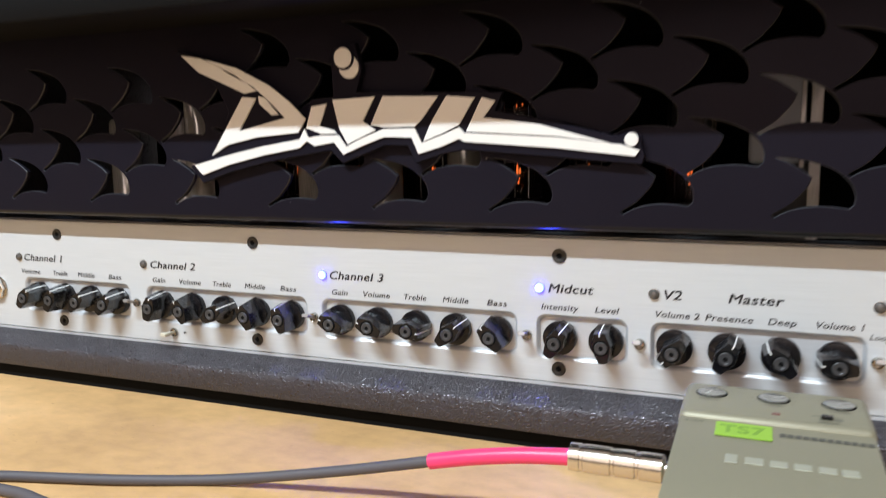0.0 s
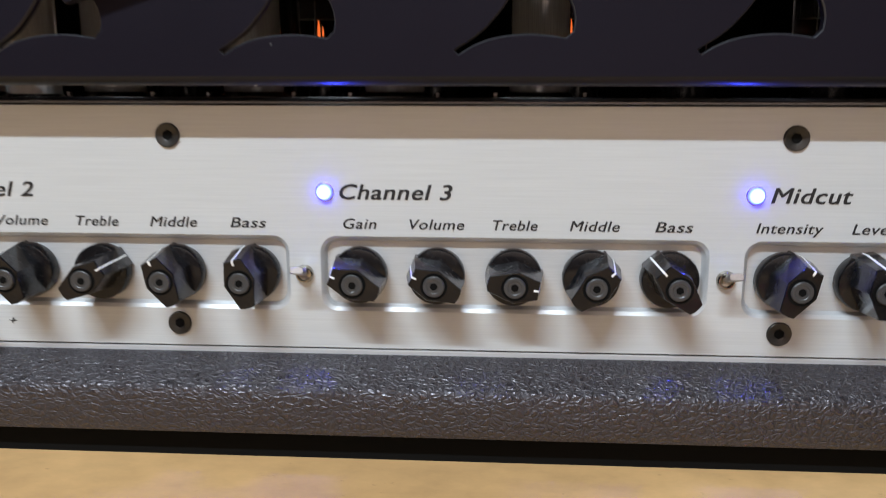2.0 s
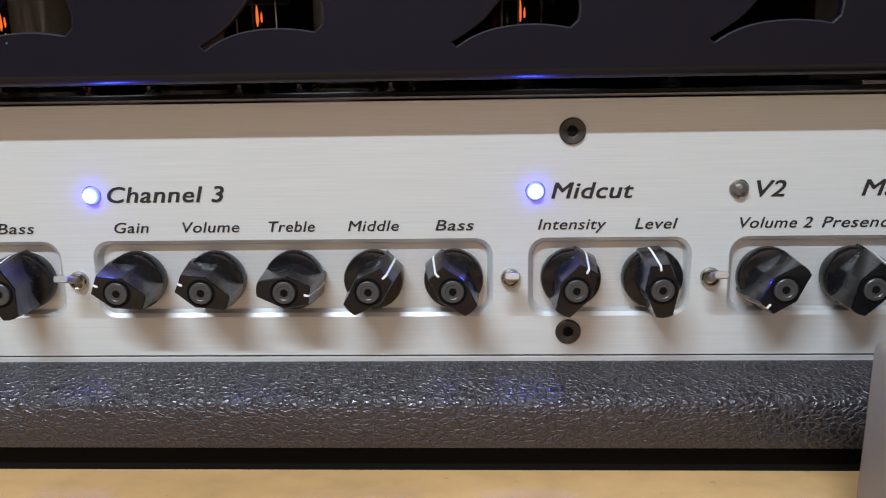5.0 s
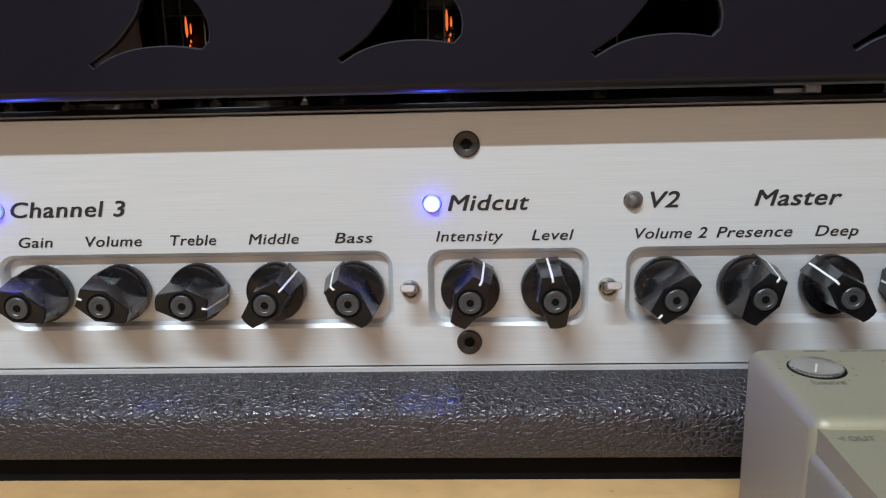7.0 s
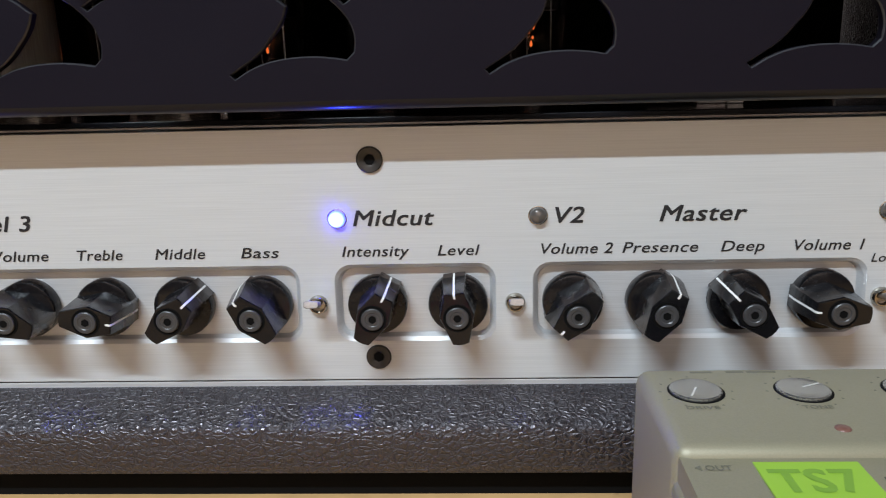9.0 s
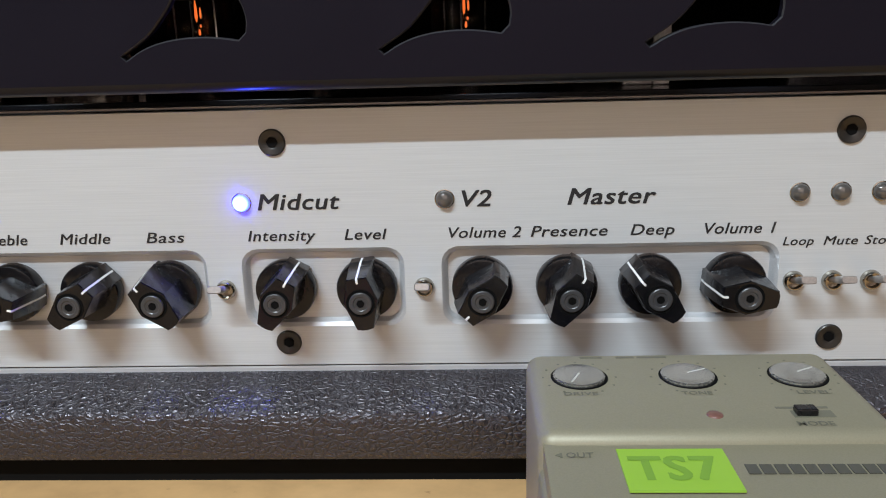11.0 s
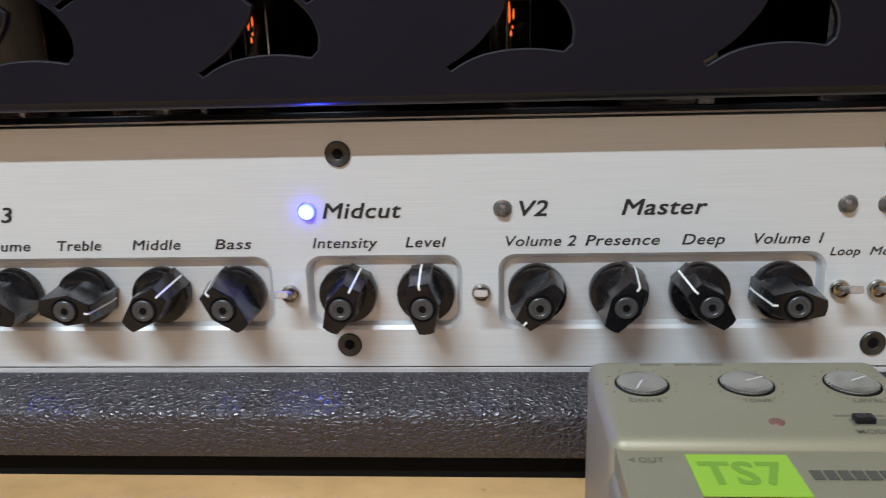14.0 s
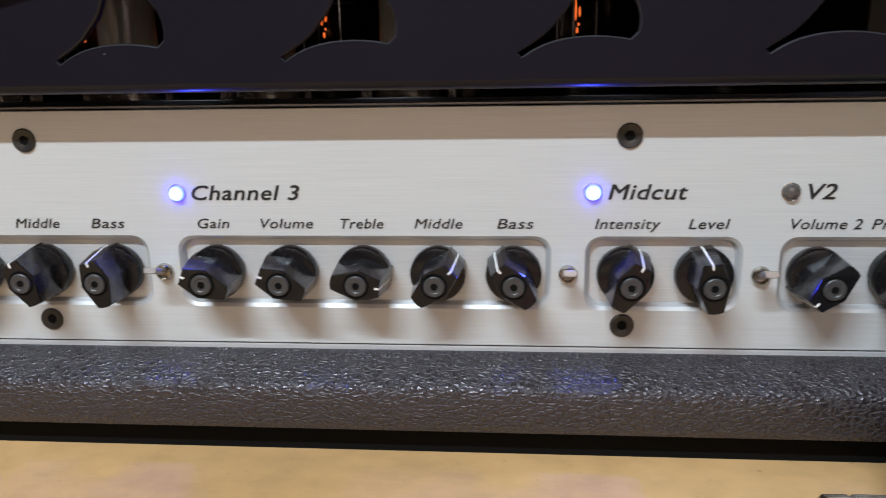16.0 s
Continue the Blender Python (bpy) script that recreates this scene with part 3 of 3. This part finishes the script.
def power_valve(x, y):
    k = new("power_valve")
    k.parent = amp
    k.empty_display_size = 0.01
    place(k, x, y, 133.6)
    k["label"] = "glass power valve with glowing heater"
    part("base", lathe([(17, 0), (17, 10), (16, 12)], 28, "z"), BLACK_PLASTIC, k, "", 30)
    part("anode", box(-9, 9, -5, 5, 37, 74, 1.0), BLACK_STEEL, k)
    for hx0, h0, h1, hr in ((-0.6, 27.5, 36.5, 0.6), (1.0, 29, 33.5, 0.42), (0.1, 22.0, 24.6, 0.5), (0.7, 25.2, 26.6, 0.4), (-1.6, 74.5, 77, 0.3), (1.8, 75.5, 77.5, 0.3)):
        part("heater", lathe([(hr * 0.3, h0), (hr, h0 + 0.25 * (h1 - h0)), (hr * 0.8, h0 + 0.7 * (h1 - h0)), (hr * 0.3, h1)], 10, "z", None, (hx0, -4.5 if h0 < 40 else -2, 0)), HEATER, k, "glowing orange heater", 60)
    for hx0 in (-8, -1.5, 7.5):
        part("support_rod", lathe([(0.5, 13), (0.5, 76)], 8, "z", None, (hx0, -7, 0)), CHROME, k)
    part("envelope", lathe([(14.5, 12.1), (16, 18), (16, 76), (13, 88), (5, 95), (0.5, 96)], 32, "z"), GLASS, k, "clear glass envelope", 60)


for i in range(6):
    valve_shield(-77 - 56.3 * i, 59)
for vx in (57, -8, -59, -124, -175, -240):
    power_valve(vx, 124)
k = new("tall_can")
k.parent = amp
k.empty_display_size = 0.01
place(k, -259, 24, 133.6)
k["label"] = "tall tin can standing on the chassis"
part("rim", lathe([(10.4, 0), (10.4, 2.0), (9.4, 3.5)], 28, "z"), NICKEL, k, "", 30)
part("can", lathe([(9, 3.4), (9, 84), (8, 87), (5, 88)], 32, "z"), SHIELD, k, "", 35)
tr = new("transformer")
tr.parent = amp
tr.empty_display_size = 0.01
place(tr, 108, 60, 133.6)
tr["label"] = "grey transformer on a steel bracket"
part("bell_cover", box(-14.5, 13.5, 0, 70, 38, 98, 3.0, 3), TRANSFORMER_GREY, tr, "grey painted cover", 40)
part("cover_edge", box(11.5, 14.2, -1.5, 0.6, 36, 98, 0.4), SHIELD, tr)
part("bracket", box(16.5, 22.5, -1.0, 1.2, 0.1, 98, 0.4), SHIELD, tr, "bare steel bracket")
part("bracket_foot", box(6, 22.5, 1.2, 30, 0.1, 2.0, 0.4), SHIELD, tr)
part("core", box(-11, 20, 8, 62, 2.0, 38.2, 0.6), BLACK_STEEL, tr, "laminated core")

# ---- effects pedal ----
PX, PY = 110.0, -44.0
ped = thing("effects_pedal", PX, PY, TABLE_Z + 4, "olive green metal effects pedal with lime label tape", "pedal")
part("rubber_base", box(-35, 35, -121, -1, -4, 0.1, 1.0), DARK, ped, "black rubber base")
part("housing", box(-37.3, 37.3, -42.8, 0.4, 0, 54.4, 3.6, 4), PEDAL, ped, "", 40)
part("lower_housing", box(-37.3, 37.3, -122, -39, 0, 47, 3.0, 3), PEDAL, ped, "", 40)
tre = [(-40, 40), (-40, 51.9), (-43, 52.1), (-116, 49.5), (-120, 48), (-121, 40)]
part("treadle", loft([[(x, p[0], p[1]) for p in tre] for x in (-36.2, 36.2)]), PEDAL, ped, "hinged foot plate", 40)
for kx, turn in ((-25.5, -25), (0, 115), (25.5, 120)):
    part("knob_well", lathe([(6.75, 54.42), (6.75, 54.55)], 32, "z", None, (kx, -15.0, 0)), DARK, ped)
    k = new("pedal_knob")
    k.parent = ped
    k.empty_display_size = 0.004
    place(k, kx - 0.1, -15.0, 54.5, 0, 0, turn)
    k["label"] = "silver recessed knob"
    bm = bmesh.new()
    n = 60
    loft([[((r + (0.12 if i % 2 else 0)) * math.cos(2 * math.pi * i / n), (r + (0.12 if i % 2 else 0)) * math.sin(2 * math.pi * i / n), h) for i in range(n)] for r, h in ((6.1, 0), (6.1, 0.5), (5.7, 0.75), (4.0, 0.92), (2.0, 0.98))], True, bm)
    part("dial", bm, PEDAL_KNOB, k)
    part("mark", box(-0.22, 0.22, -5.0, 0.2, 0.94, 1.0), material("knob_line_paint", (0.56, 0.56, 0.52), 0.4), k)
part("lamp_lens", lathe([(1.8, 54.3), (1.7, 54.6), (1.1, 54.85)], 20, "z", None, (0.8, -34.2, 0)), RED_LENS, ped, "dull red lens", 50)
part("switch_slot", box(17.0, 25.6, -35.6, -32.6, 54.41, 54.5), PEDAL_INK, ped)
part("switch_slider", box(17.6, 22, -35.3, -32.5, 54.5, 56.0, 0.3), BLACK_PLASTIC, ped)
for kx in (-25.5, 0, 25.5):
    for i in range(11):
        a = radians(-60 + 30 * i)
        tx, ty = kx + 8.6 * math.cos(a), -15.0 + 8.6 * math.sin(a)
        part("tick_mark", box(tx - 0.25, tx + 0.25, ty - 0.25, ty + 0.25, 54.39, 54.46), PEDAL_INK, ped)
for a, b in ((-24, -18.5), (-15, -10.5), (-9.8, -2.5)):
    part("print_bar", box(a, b, -4.2, -3.2, 54.39, 54.46), PEDAL_INK, ped)
part("print_bar", box(14.5, 19.5, -31.6, -30.7, 54.39, 54.46), PEDAL_INK, ped)
part("print_bar", box(20.5, 25.5, -31.6, -30.7, 54.39, 54.46), PEDAL_INK, ped)


def flat_word(w, x0, x1, yb, cap):
    return lettering(w, x0, x1, yb, cap, ped, PEDAL_INK, 0.0, 0.0, 0.01, pose(0, 0, 54.5 * MM, -90, 0, 0))


for w, a, b, yy, c in (("DRIVE", -30, -22.4, -24.6, 1.6), ("TONE", -3.6, 3.2, -24.6, 1.6), ("LEVEL", 22, 29.4, -24.6, 1.6), ("MODE", 16.5, 24, -39.2, 1.8)):
    flat_word(w, a, b, yy, c)
lettering("OUT", -32, -26.6, -47.3, 1.9, ped, PEDAL_INK, 0.0, 0.0, 0.01, pose(0, 0, 52.1 * MM, -90, 0, 0))
part("arrow_print", loft([[(-34.2, -46.4, 52.0), (-32.8, -45.5, 52.05), (-32.8, -47.3, 51.95)], [(-34.2, -46.4, 52.15), (-32.8, -45.5, 52.2), (-32.8, -47.3, 52.1)]]), PEDAL_INK, ped)
tape = part("label_tape", box(-21.8, -0.6, -59.4, -44.3, 51.9, 52.24), TAPE, ped, "lime green label tape")
lettering("TS7", -20.0, -3.4, -55.6, 8.3, ped, TAPE_INK, 0.0, 0.0, 0.01, pose(0, 0, 52.3 * MM, -90, 0, 0))
for i in range(12):
    part("print_bar", box(2.0 + i * 2.8, 4.3 + i * 2.8, -53.2, -49.9, 51.9, 52.05), BAR_INK, ped)

PALE = material("pale_relief_paint", (0.36, 0.35, 0.265), 0.4)
for bx, bw, bl in ((-17, 4.5, 8), (-10, 6.5, 6), (-1.5, 6, 5.5), (6.5, 6, 5.5), (14.5, 6, 5.5), (22, 5.5, 6)):
    part("print_bar", box(bx, bx + bw, -79 - bl / 2, -79 + bl / 2, 50.7, 51.2, 0.15, 1), PALE, ped)

# ---- cable with plug ----
cab = thing("instrument_cable", 0, 0, 0, "grey instrument cable with pink sleeve and chrome plug", "cable")
QY, QZ = -100.0, 53.2
pts = smooth_curve([(-640, -231, 18.9), (-430, -191, 18.9), (-310, -162, 18.9), (-257, -145.5, 18.9), (-198, -129, 18.9), (-145, -110.5, 19.5), (-84, -101.5, 29.5), (-36, -100, 41), (-14, -100, 46.3), (8, -100, 50.3), (30, -100, 52.8)], 8)
part("cord", tube(pts[:-20], 2.7), CABLE, cab, "grey rubber cord", 50)
part("sleeve", tube(pts[-25:], 3.7), PINK, cab, "pink heat-shrink sleeve", 50)
part("plug_barrel", lathe([(4.4, 28), (6, 28.5), (6.2, 33), (5.7, 33.4), (5.7, 34.6), (6.2, 35), (6.2, 46), (5.6, 46.4), (5.6, 47.6), (6.0, 48), (6.0, 56), (5.5, 56.4), (5.5, 57.4), (6.0, 58), (6.0, 67), (4.6, 68)], 32, "x", None, (1.5, QY, QZ)), PLUG, cab, "chrome plug", 30)
part("plug_tip", lathe([(3.2, 68), (3.2, 78)], 20, "x", None, (0, QY, QZ)), CHROME, cab, "", 30)
cab2 = thing("loose_cable", 0, 0, 0, "dark grey cable lying loose on the bench", "cable")
pts = smooth_curve([(-640, -180, 18.9), (-400, -172, 18.9), (-257, -159, 18.9), (-215, -161, 18.9), (-160, -176, 18.9), (-60, -230, 18.9), (60, -330, 18.9), (120, -480, 18.9)], 8)
part("cord", tube(pts, 2.9), CABLE, cab2, "", 50)
